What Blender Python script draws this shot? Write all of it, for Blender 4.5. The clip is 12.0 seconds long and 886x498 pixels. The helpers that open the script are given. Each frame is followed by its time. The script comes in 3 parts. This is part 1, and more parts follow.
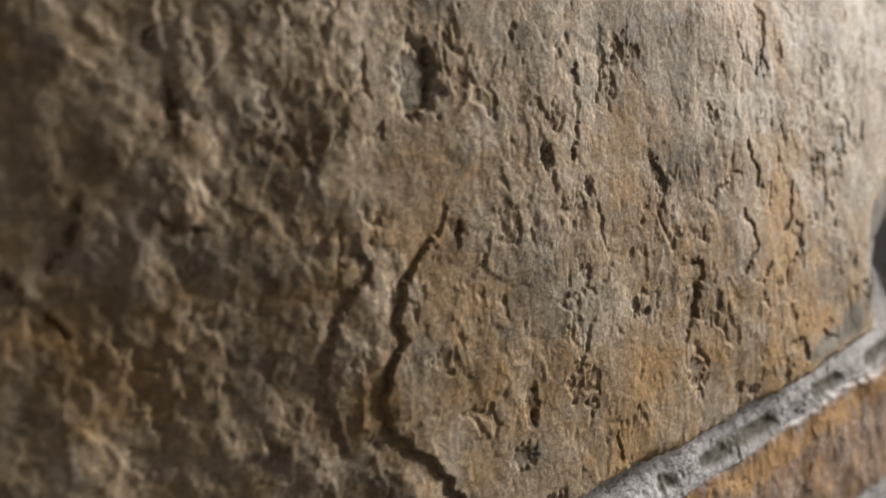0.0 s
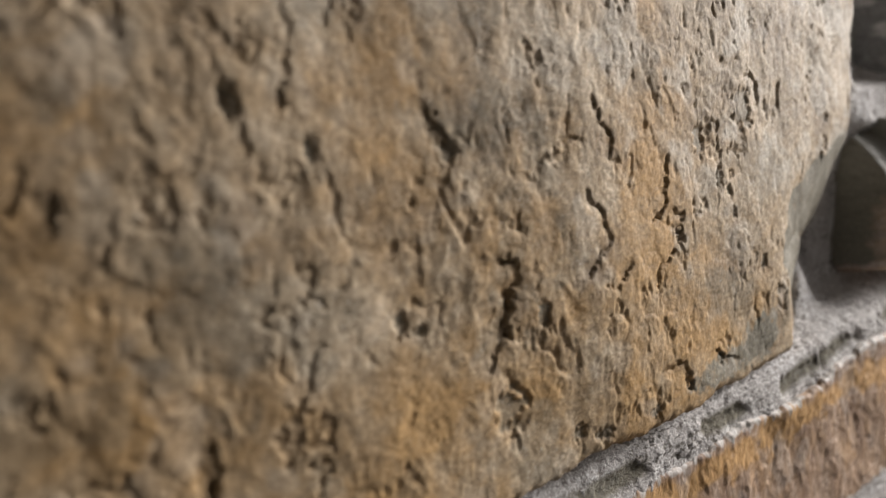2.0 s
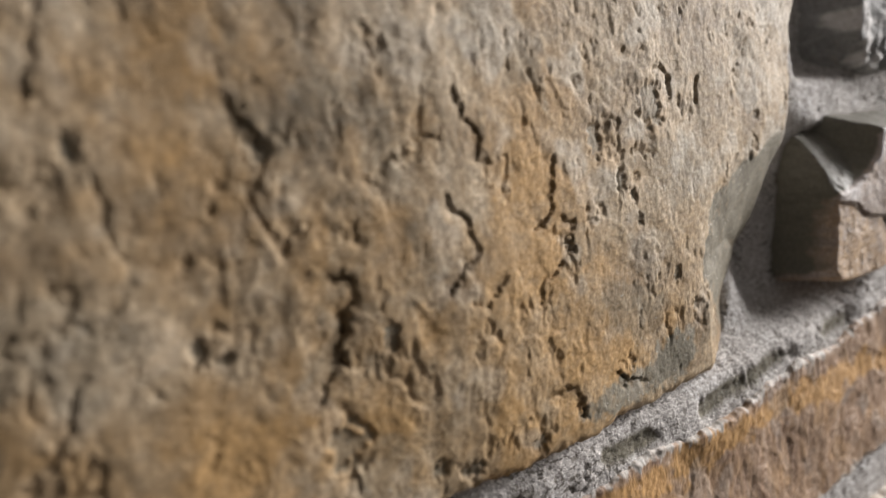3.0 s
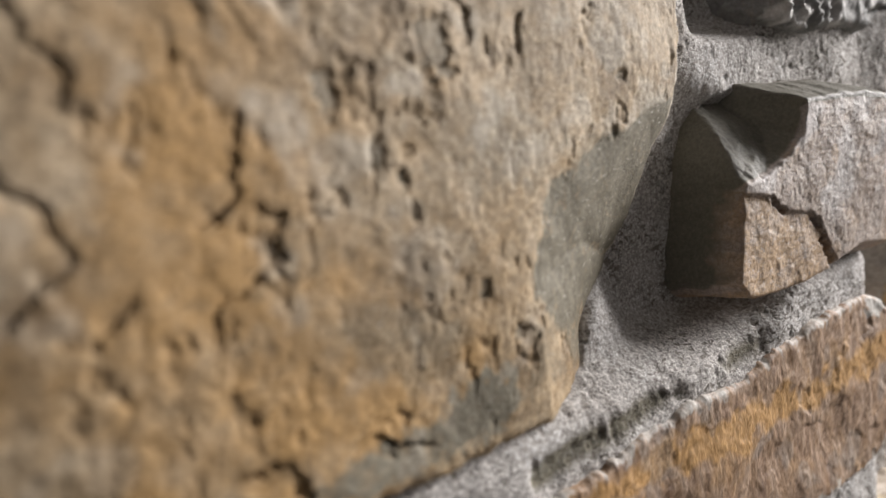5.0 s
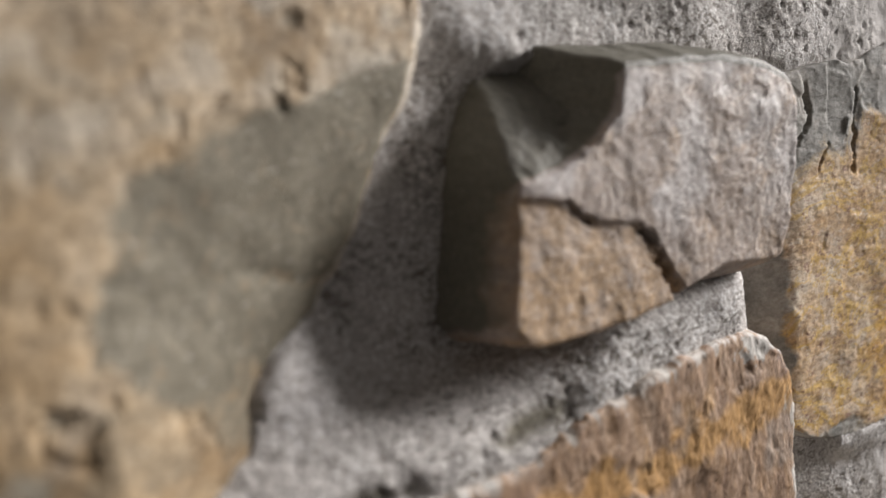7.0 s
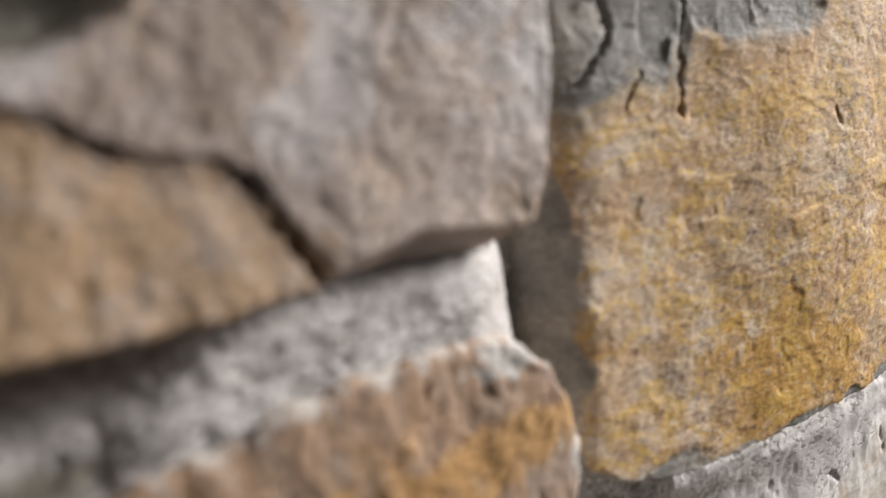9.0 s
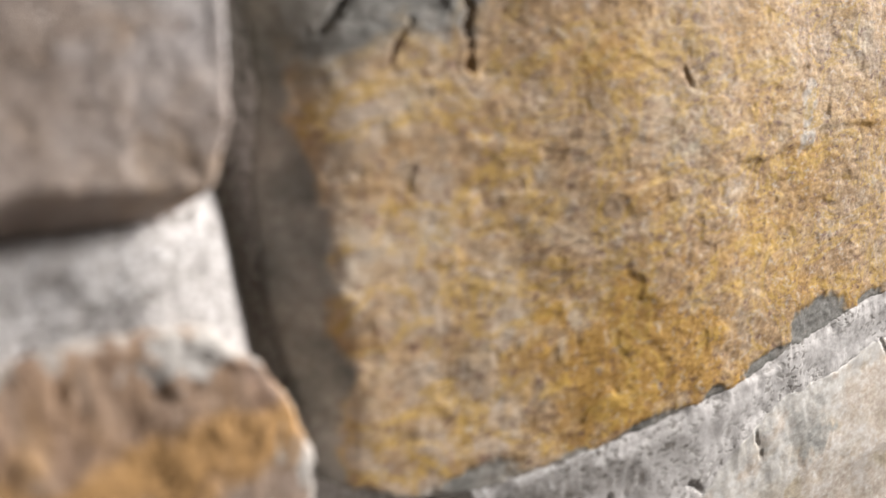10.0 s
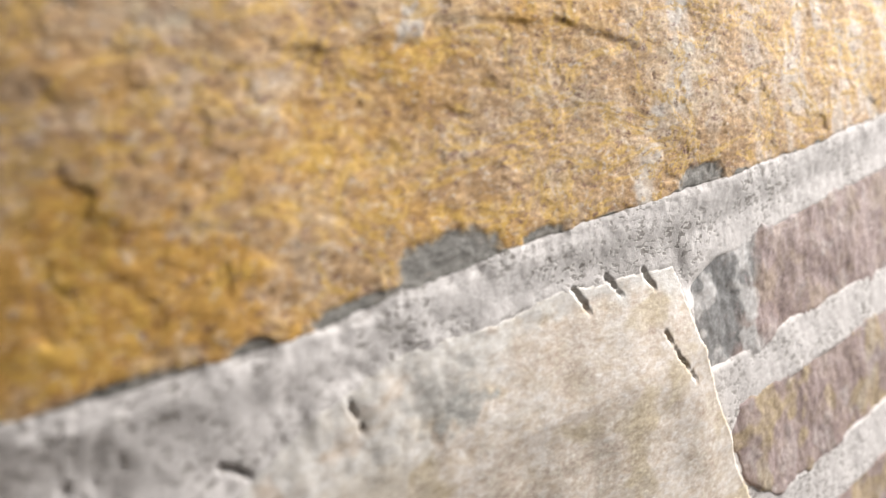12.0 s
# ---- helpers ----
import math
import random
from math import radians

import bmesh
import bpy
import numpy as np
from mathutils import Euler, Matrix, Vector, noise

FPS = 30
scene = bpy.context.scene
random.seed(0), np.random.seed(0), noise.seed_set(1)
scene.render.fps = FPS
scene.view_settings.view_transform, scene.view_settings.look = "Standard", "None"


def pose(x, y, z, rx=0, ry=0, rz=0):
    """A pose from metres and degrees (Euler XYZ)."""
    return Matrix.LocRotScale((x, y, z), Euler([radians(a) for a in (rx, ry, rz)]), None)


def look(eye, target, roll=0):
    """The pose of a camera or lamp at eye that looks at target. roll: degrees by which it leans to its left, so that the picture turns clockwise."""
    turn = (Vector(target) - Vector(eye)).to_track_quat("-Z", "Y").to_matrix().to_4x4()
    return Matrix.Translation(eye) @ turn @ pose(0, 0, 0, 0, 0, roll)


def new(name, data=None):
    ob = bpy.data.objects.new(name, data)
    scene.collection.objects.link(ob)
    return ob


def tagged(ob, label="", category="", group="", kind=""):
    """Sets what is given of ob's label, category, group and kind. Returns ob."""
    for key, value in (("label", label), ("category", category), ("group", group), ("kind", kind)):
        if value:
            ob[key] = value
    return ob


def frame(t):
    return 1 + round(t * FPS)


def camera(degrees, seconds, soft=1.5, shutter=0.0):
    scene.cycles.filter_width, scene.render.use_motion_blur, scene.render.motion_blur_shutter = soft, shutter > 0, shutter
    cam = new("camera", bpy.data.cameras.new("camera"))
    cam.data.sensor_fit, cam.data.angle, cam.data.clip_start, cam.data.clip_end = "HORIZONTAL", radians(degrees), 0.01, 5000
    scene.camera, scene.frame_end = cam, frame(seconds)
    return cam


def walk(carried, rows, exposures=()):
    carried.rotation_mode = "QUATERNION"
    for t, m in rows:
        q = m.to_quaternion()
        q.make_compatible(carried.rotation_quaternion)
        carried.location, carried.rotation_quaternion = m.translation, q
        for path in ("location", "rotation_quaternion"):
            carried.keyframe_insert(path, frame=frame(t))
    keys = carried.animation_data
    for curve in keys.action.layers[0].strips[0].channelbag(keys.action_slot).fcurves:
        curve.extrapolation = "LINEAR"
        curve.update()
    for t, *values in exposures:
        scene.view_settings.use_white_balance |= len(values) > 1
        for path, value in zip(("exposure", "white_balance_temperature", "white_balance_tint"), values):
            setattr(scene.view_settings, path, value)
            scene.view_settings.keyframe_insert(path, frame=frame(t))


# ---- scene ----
# A stone wall seen from a hand's width away. x runs along the wall, z is up, the stones' faces lie near y = 0.
cam = camera(63.7, 12.0)
# the near stone is out of focus: one fixed focus distance and aperture
cam.data.dof.use_dof = True
cam.data.dof.focus_distance = 0.295
cam.data.dof.aperture_fstop = 4.4
# seconds, eye, yaw, pitch and roll in degrees
ROWS = [
    (0, 0.0026, -0.2077, 1.4027, -33.56, -9.63, -10.28),
    (0.5, 0.0337, -0.1961, 1.3901, -33.72, -9.60, -10.23),
    (1, 0.0652, -0.1895, 1.3803, -33.71, -9.78, -10.15),
    (1.5, 0.0984, -0.1862, 1.3748, -33.59, -9.91, -10.00),
    (2, 0.1302, -0.1859, 1.3698, -33.50, -10.01, -9.80),
    (2.5, 0.1603, -0.1889, 1.3662, -33.36, -10.17, -9.59),
    (3, 0.1892, -0.1890, 1.3614, -33.42, -10.35, -9.44),
    (3.2, 0.2008, -0.1881, 1.3589, -33.43, -10.33, -9.31),
    (4.8, 0.2981, -0.1658, 1.3341, -33.57, -10.02, -9.30),
    (5, 0.3078, -0.1648, 1.3323, -33.52, -10.06, -9.27),
    (5.5, 0.3377, -0.1621, 1.3260, -33.29, -10.25, -9.22),
    (6, 0.3666, -0.1572, 1.3205, -33.21, -10.39, -9.35),
    (6.5, 0.4017, -0.1537, 1.3152, -33.03, -10.07, -9.52),
    (7, 0.4385, -0.1507, 1.3079, -32.76, -9.68, -9.57),
    (7.2, 0.4520, -0.1483, 1.3035, -32.83, -9.64, -9.62),
    (8.8, 0.5487, -0.1323, 1.2718, -34.47, -9.76, -9.57),
    (9, 0.5611, -0.1323, 1.2688, -34.57, -9.82, -9.56),
    (9.5, 0.5975, -0.1373, 1.2600, -34.30, -9.97, -9.59),
    (10, 0.6328, -0.1468, 1.2469, -34.14, -9.96, -9.69),
    (10.5, 0.6694, -0.1589, 1.2319, -34.34, -9.80, -10.00),
    (11, 0.7039, -0.1713, 1.2130, -34.83, -9.61, -10.37),
    (11.5, 0.7398, -0.1805, 1.1982, -35.21, -9.34, -10.82),
    (12, 0.7732, -0.1852, 1.1854, -35.57, -9.35, -11.21),
]


def stand(x, y, z, yaw, pitch, roll):
    a, b = radians(yaw), radians(pitch)
    way = Vector((-math.sin(a) * math.cos(b), math.cos(a) * math.cos(b), math.sin(b)))
    eye = Vector((x, y, z))
    return look(eye, eye + way, roll)


EXPOSURES = [(0.0, -0.02), (2.5, -0.07), (5.0, -0.14), (7.0, -0.22), (9.0, -0.12), (12.0, 0.0)]
walk(cam, [(t, stand(*row)) for t, *row in ROWS], EXPOSURES)

# ---------------------------------------------------------------- light
world = bpy.data.worlds.new("world")
scene.world = world
world.use_nodes = True
sky = world.node_tree.nodes.new("ShaderNodeTexSky")
sky.sky_type, sky.sun_disc = "NISHITA", False
sky.sun_elevation, sky.sun_rotation = radians(35), radians(200)
world.node_tree.nodes["Background"].inputs["Strength"].default_value = 0.1
world.node_tree.links.new(sky.outputs[0], world.node_tree.nodes["Background"].inputs[0])

# daylight through the window in the end wall, which rakes along the stones
light = bpy.data.lights.new("window_light", "AREA")
light.shape, light.size, light.size_y = "RECTANGLE", 0.9, 0.95
light.energy, light.color = 149.0, (1.0, 0.96, 0.945)
lamp = new("window_light", light)
lamp.matrix_world = look((2.94, -0.79, 1.99), (0.5, -0.05, 1.25))

Z0 = 1.40  # height of the drawing's zero line above the floor


# ---------------------------------------------------------------- relief
def mixed(ix, iz, seed):
    h = ix.astype(np.uint32) * np.uint32(374761393) + iz.astype(np.uint32) * np.uint32(668265263) + np.uint32(seed * 974711 & 0xFFFFFFFF)
    h = (h ^ (h >> 13)) * np.uint32(1274126177)
    return h ^ (h >> 16)


def hashed(ix, iz, seed):
    return (mixed(ix, iz, seed) & 0xFFFF) / 65535.0


TURNS = np.arange(1024) / 1024 * 2 * math.pi
COSINES, SINES = np.cos(TURNS), np.sin(TURNS)


def ripple(x, z, size, seed):
    """Smooth gradient noise of the given grain size, about -1 to 1."""
    x, z = np.asarray(x) / size, np.asarray(z) / size
    ix, iz = np.floor(x).astype(np.int64), np.floor(z).astype(np.int64)
    fx, fz = x - ix, z - iz
    u, v = fx * fx * fx * (fx * (fx * 6 - 15) + 10), fz * fz * fz * (fz * (fz * 6 - 15) + 10)

    def corner(a, b):
        turn = (mixed(ix + a, iz + b, seed) & 0xFFFF) >> 6
        return COSINES[turn] * (fx - a) + SINES[turn] * (fz - b)

    low = corner(0, 0) * (1 - u) + corner(1, 0) * u
    high = corner(0, 1) * (1 - u) + corner(1, 1) * u
    return 1.5 * (low * (1 - v) + high * v)


def rough(x, z, size, seed, octaves=4, gain=0.55):
    total, amount = 0.0, 1.0
    for n in range(octaves):
        total = total + amount * ripple(x + 0.013 * n, z - 0.007 * n, size / 2**n, seed + 17 * n)
        amount *= gain
    return total


def facets(x, z, size, seed, tilt=0.35):
    """Broken-rock facets: each cell of a jittered net is a small plane with a tilt and a height of its own, about -1 to 1."""
    u = x / size + 0.35 * ripple(x, z, 0.8 * size, seed + 1)
    v = z / size + 0.35 * ripple(x, z, 0.8 * size, seed + 2)
    iu, iv = np.floor(u).astype(np.int64), np.floor(v).astype(np.int64)
    best, value = np.full(u.shape, 1e9), np.zeros(u.shape)
    for a in (-1, 0, 1):
        for b in (-1, 0, 1):
            du = u - (iu + a) - hashed(iu + a, iv + b, seed + 3)
            dv = v - (iv + b) - hashed(iu + a, iv + b, seed + 4)
            d = du * du + dv * dv
            plane = hashed(iu + a, iv + b, seed + 5) - 0.5 + tilt * (du * (hashed(iu + a, iv + b, seed + 6) - 0.5) + dv * (hashed(iu + a, iv + b, seed + 7) - 0.5)) * 4
            nearer = d < best
            best, value = np.where(nearer, d, best), np.where(nearer, plane, value)
    return value


def smooth(a, b, v):
    t = np.clip((v - a) / (b - a), 0, 1)
    return t * t * (3 - 2 * t)


def line_distance(x, z, points):
    """Distance to an open line of points, and the side on which a place lies (left of the line: positive)."""
    best = np.full(x.shape, 1e9)
    side = np.zeros(x.shape)
    if len(points) == 1:
        points = [points[0], (points[0][0], points[0][1] - 1e-5)]
    for (ax, az), (bx, bz) in zip(points, points[1:]):
        dx, dz = bx - ax, bz - az
        t = np.clip(((x - ax) * dx + (z - az) * dz) / (dx * dx + dz * dz), 0, 1)
        d = (x - ax - t * dx) ** 2 + (z - az - t * dz) ** 2
        nearer = d < best
        best = np.where(nearer, d, best)
        side = np.where(nearer, dx * (z - az) - dz * (x - ax), side)
    return np.sqrt(best), np.sign(side)


def inside_distance(x, z, outline):
    """Signed distance to a closed outline, positive inside."""
    d, _ = line_distance(x, z, [*outline, outline[0]])
    inside = np.zeros(x.shape, bool)
    for (ax, az), (bx, bz) in zip(outline, [*outline[1:], outline[0]]):
        if az != bz:
            inside ^= ((az > z) != (bz > z)) & (x < (bx - ax) * (z - az) / (bz - az) + ax)
    return np.where(inside, d, -d)


def crack(x, z, points, wide, deep, seed=3, stray=0.0010, broken=0.7):
    """The depth of a crack along a line; its edge wanders a little."""
    reach = 2 * wide + 0.004
    near = (x > min(p[0] for p in points) - reach) & (x < max(p[0] for p in points) + reach) & (z > min(p[1] for p in points) - reach) & (z < max(p[1] for p in points) + reach)
    depth = np.zeros(x.shape)
    x, z = x[near], z[near]
    d, _ = line_distance(x + stray * rough(x, z, 0.007, seed, 4, 0.7), z + stray * rough(x, z, 0.007, seed + 5, 4, 0.7), points)
    w = wide * (1 - 0.3 * broken + 1.6 * broken * rough(x, z, 0.010, seed + 9, 4, 0.7))
    depth[near] = deep * (1 - smooth(0.2 * w, w + 1e-5, d)) * np.clip(w / wide, 0, 1)
    return depth


def flake_edge(x, z, points, drop, fade, seed=3, stray=0.0008):
    """A step along a line drawn downwards: the face left of it lies lower and comes up again within a few millimetres."""
    reach = 5 * fade
    near = (x > min(p[0] for p in points) - reach) & (x < max(p[0] for p in points) + 0.004) & (z > min(p[1] for p in points) - reach) & (z < max(p[1] for p in points) + reach)
    depth = np.zeros(x.shape)
    x, z = x[near], z[near]
    d, side = line_distance(x + stray * rough(x, z, 0.007, seed, 4, 0.7), z + stray * rough(x, z, 0.007, seed + 5, 4, 0.7), points)
    top, low = max(p[1] for p in points), min(p[1] for p in points)
    depth[near] = np.where(side < 0, drop * np.exp(-d / fade), 0) * smooth(low - 0.003, low + 0.002, z) * smooth(top + 0.003, top - 0.002, z)
    return depth


def spot(x, z, cx, cz, rx, rz, seed=0, ragged=0.35):
    """A soft patch, 1 in the middle and 0 outside, with a ragged rim."""
    near = (np.abs(x - cx) < 2.5 * rx) & (np.abs(z - cz) < 2.5 * rz)
    patch = np.zeros(x.shape)
    x, z = x[near], z[near]
    d = np.hypot((x - cx) / rx, (z - cz) / rz) + ragged * rough(x, z, 0.6 * min(rx, rz), seed, 3)
    patch[near] = 1 - smooth(0.7, 1.15, d)
    return patch


def sheet_mesh(name, px, py, pz, keep, marks, origin):
    """A mesh from a grid of places; keep says which cells stay. marks: per-place colour attribute."""
    rows, cols = px.shape
    number = np.full(px.shape, -1, np.int64)
    cell = keep[:-1, :-1] & keep[1:, :-1] & keep[:-1, 1:] & keep[1:, 1:]
    used = np.zeros(px.shape, bool)
    for a, b in ((0, 0), (1, 0), (0, 1), (1, 1)):
        used[a : rows - 1 + a, b : cols - 1 + b] |= cell
    number[used] = np.arange(used.sum())
    r, c = np.nonzero(cell)
    faces = np.stack([number[r, c], number[r, c + 1], number[r + 1, c + 1], number[r + 1, c]], 1)
    verts = np.stack([px[used] - origin[0], py[used] - origin[1], pz[used] - origin[2]], 1)
    mesh = bpy.data.meshes.new(name)
    mesh.vertices.add(len(verts))
    mesh.vertices.foreach_set("co", verts.astype(np.float32).ravel())
    mesh.loops.add(4 * len(faces))
    mesh.loops.foreach_set("vertex_index", faces.astype(np.int32).ravel())
    mesh.polygons.add(len(faces))
    mesh.polygons.foreach_set("loop_start", (4 * np.arange(len(faces))).astype(np.int32))
    mesh.polygons.foreach_set("use_smooth", np.ones(len(faces), bool))
    mesh.update(calc_edges=True)
    layer = mesh.color_attributes.new("marks", "FLOAT_COLOR", "POINT")
    colour = np.ones((len(verts), 4), np.float32)
    for n in range(3):
        colour[:, n] = np.broadcast_to(marks[n], px.shape)[used]
    layer.data.foreach_set("color", colour.ravel())
    return mesh


STONES = {}


def stone(name, label, outline, front, marks, material, step=0.001, rim=0.006, deep=0.05, wander=0.003, seed=1, slope=0.12):
    """A wall stone: a rough face inside the outline, a rounded rim, and sides that run back into the mortar."""
    xs = np.arange(min(p[0] for p in outline) - 0.03, max(p[0] for p in outline) + 0.03, step)
    zs = np.arange(min(p[1] for p in outline) - 0.03, max(p[1] for p in outline) + 0.03, step)
    x, z = np.meshgrid(xs, zs)
    d = inside_distance(x + wander * ripple(x, z, 0.03, seed), z + wander * ripple(x, z, 0.03, seed + 1), outline)
    d = d + 0.45 * wander * rough(x, z, 0.009, seed + 2, 3)
    gz, gx = np.gradient(inside_distance(x, z, outline), step)
    size = np.hypot(gx, gz) + 1e-6
    out = np.clip(-d, 0, None)
    px, pz = x + gx / size * out * (1 - slope), z + gz / size * out * (1 - slope)
    y = front(px, pz)
    near = np.clip(rim - np.clip(d, 0, rim), 0, rim)
    y = y + rim - np.sqrt(np.clip(rim * rim - near * near, 0, None)) + out * deep / 0.03
    y = y + (out > 0) * 0.0011 * rough(x, z, 0.008, seed + 4, 3)
    mid = (sum(p[0] for p in outline) / len(outline), 0.03, sum(p[1] for p in outline) / len(outline) + Z0)
    mesh = sheet_mesh(name, px, y, pz + Z0, d > -0.029, marks(px, pz), mid)
    mesh.materials.append(material)
    ob = new("stone", mesh)
    ob.location = mid
    tagged(ob, label)
    STONES[name] = (ob, outline)
    return ob


# ---------------------------------------------------------------- materials
class Nodes:
    def __init__(self, name):
        self.material = bpy.data.materials.new(name)
        self.material.use_nodes = True
        self.tree = self.material.node_tree
        self.shader = self.tree.nodes["Principled BSDF"]
        self.place = self.tree.nodes.new("ShaderNodeTexCoord").outputs["Object"]
        mark = self.tree.nodes.new("ShaderNodeAttribute")
        mark.attribute_name = "marks"
        split = self.tree.nodes.new("ShaderNodeSeparateColor")
        self.link(mark.outputs["Color"], split.inputs[0])
        self.marks = split.outputs

    def link(self, a, b):
        self.tree.links.new(a, b)

    def grain(self, size, detail=4.0, rough_=0.6, warp=0.0):
        node = self.tree.nodes.new("ShaderNodeTexNoise")
        node.inputs["Scale"].default_value = 1.0 / size
        node.inputs["Detail"].default_value = detail
        node.inputs["Roughness"].default_value = rough_
        node.inputs["Distortion"].default_value = warp
        self.link(self.place, node.inputs["Vector"])
        return node.outputs["Fac"]

    def ramp(self, value, *stops):
        node = self.tree.nodes.new("ShaderNodeValToRGB")
        ramp = node.color_ramp
        while len(ramp.elements) < len(stops):
            ramp.elements.new(0.5)
        for element, (where, colour) in zip(ramp.elements, stops):
            element.position = where
            element.color = (*colour, 1) if isinstance(colour, tuple) else (colour, colour, colour, 1)
        self.link(value, node.inputs[0])
        return node.outputs["Color"]

    def mix(self, factor, a, b, kind="MIX"):
        node = self.tree.nodes.new("ShaderNodeMix")
        node.data_type, node.blend_type = "RGBA", kind
        for value, socket in ((factor, node.inputs["Factor"]), (a, node.inputs["A"]), (b, node.inputs["B"])):
            if isinstance(value, bpy.types.NodeSocket):
                self.link(value, socket)
            elif isinstance(value, tuple):
                socket.default_value = (*value, 1)
            else:
                socket.default_value = value
        return node.outputs["Result"]

    def calc(self, kind, a, b=0.5):
        node = self.tree.nodes.new("ShaderNodeMath")
        node.operation = kind
        for value, socket in ((a, node.inputs[0]), (b, node.inputs[1])):
            if isinstance(value, bpy.types.NodeSocket):
                self.link(value, socket)
            else:
                socket.default_value = value
        return node.outputs[0]

    def finish(self, colour, bumps, roughness=0.85, specular=0.25):
        self.link(colour, self.shader.inputs["Base Color"])
        if isinstance(roughness, bpy.types.NodeSocket):
            self.link(roughness, self.shader.inputs["Roughness"])
        else:
            self.shader.inputs["Roughness"].default_value = roughness
        self.shader.inputs["Specular IOR Level"].default_value = specular
        normal = None
        for height, metres, strength in bumps:
            bump = self.tree.nodes.new("ShaderNodeBump")
            bump.inputs["Distance"].default_value = metres
            bump.inputs["Strength"].default_value = strength
            self.link(height, bump.inputs["Height"])
            if normal:
                self.link(normal, bump.inputs["Normal"])
            normal = bump.outputs["Normal"]
        self.link(normal, self.shader.inputs["Normal"])
        return self.material


def stone_material(name, dark, middle, light_, bare_or_shade, stain, lime, patch=0.035, speck=0.35, bump=0.0006, grain_size=0.0022, fleck=None, gloss=0.75, pitted=0.5, fleck_size=0.0055, vein=None, drawn=(1.0, 1.0, 1.0), crisp=0.0004, glint=0.0, sheen=0.3):
    """Rough natural stone: two scales of mottling, specks; marks give grey stone and put-in shade, iron stain and lime.
    """
    n = Nodes(name)
    stretch = n.tree.nodes.new("ShaderNodeMapping")
    stretch.inputs["Scale"].default_value = drawn
    n.link(n.place, stretch.inputs["Vector"])
    n.place = stretch.outputs["Vector"]
    colour = n.ramp(n.grain(patch, 6, 0.65, 0.4), (0.34, dark), (0.5, middle), (0.66, light_))
    fine = n.grain(grain_size, 5, 0.7)
    colour = n.mix(speck, colour, n.ramp(fine, (0.3, 0.15), (0.5, 0.52), (0.68, 0.92)), "OVERLAY")
    tone = n.grain(0.008, 5, 0.7, 0.6)
    colour = n.mix(n.calc("MULTIPLY", n.ramp(tone, (0.45, 0.0), (0.62, 1.0)), 0.5), colour, n.mix(0.5, colour, stain))
    wander = n.calc("MULTIPLY_ADD", n.grain(0.006, 5, 0.7), 1.6)
    wander.node.inputs[2].default_value = -0.8
    for socket, paint in ((n.marks[1], stain), (n.marks[0], bare_or_shade), (n.marks[2], lime)):
        edge = n.ramp(n.calc("ADD", socket, n.calc("MULTIPLY", wander, socket)), (0.2, 0.0), (0.8, 1.0))
        mottled = n.mix(0.5, paint, n.ramp(fine, (0.3, 0.2), (0.5, 0.5), (0.7, 0.85)), "OVERLAY")
        colour = n.mix(edge, colour, mottled)
    # small ragged pits, in patches, drawn out upright; coloured darker than the face
    stretch = n.tree.nodes.new("ShaderNodeMapping")
    stretch.inputs["Scale"].default_value = (1.6, 1.0, 0.6)
    n.link(n.place, stretch.inputs["Vector"])
    hole = n.tree.nodes.new("ShaderNodeTexNoise")
    hole.inputs["Scale"].default_value, hole.inputs["Detail"].default_value, hole.inputs["Roughness"].default_value = 150, 5, 0.62
    n.link(stretch.outputs["Vector"], hole.inputs["Vector"])
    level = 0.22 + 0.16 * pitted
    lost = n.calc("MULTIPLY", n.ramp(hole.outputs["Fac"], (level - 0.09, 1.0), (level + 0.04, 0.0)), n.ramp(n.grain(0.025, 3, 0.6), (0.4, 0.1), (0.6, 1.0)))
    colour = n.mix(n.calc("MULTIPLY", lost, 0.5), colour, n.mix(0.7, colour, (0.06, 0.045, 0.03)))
    if glint:
        colour = n.mix(n.calc("MULTIPLY", n.marks[0], n.ramp(n.grain(0.0014, 2, 0.6), (0.66, 0.0), (0.72, glint))), colour, (0.75, 0.73, 0.66))
    if vein:
        lines = n.calc("ABSOLUTE", n.calc("SUBTRACT", n.grain(0.026, 5, 0.65, 0.9), 0.5))
        keep = n.calc("SUBTRACT", 1.0, n.marks[0])
        colour = n.mix(n.calc("MULTIPLY", keep, n.ramp(lines, (0.0, 0.75), (0.035, 0.0))), colour, vein)
    if fleck:
        pale, deep = fleck
        keep = n.calc("SUBTRACT", 1.0, n.marks[0])
        colour = n.mix(n.calc("MULTIPLY", keep, n.ramp(n.grain(fleck_size, 3, 0.7, 0.8), (0.55, 0.0), (0.68, 0.6))), colour, pale)
        colour = n.mix(n.calc("MULTIPLY", keep, n.ramp(n.grain(0.87 * fleck_size, 3, 0.7, 0.5), (0.34, 0.85), (0.43, 0.0))), colour, deep)
    return n.finish(colour, [(n.calc("SUBTRACT", 1.0, lost), 0.0008, 0.7), (n.grain(0.006, 6, 0.75), crisp, 0.6), (fine, 0.7 * bump, 0.8), (n.grain(0.0010, 4, 0.7), 0.00022, 0.7)], gloss, sheen)


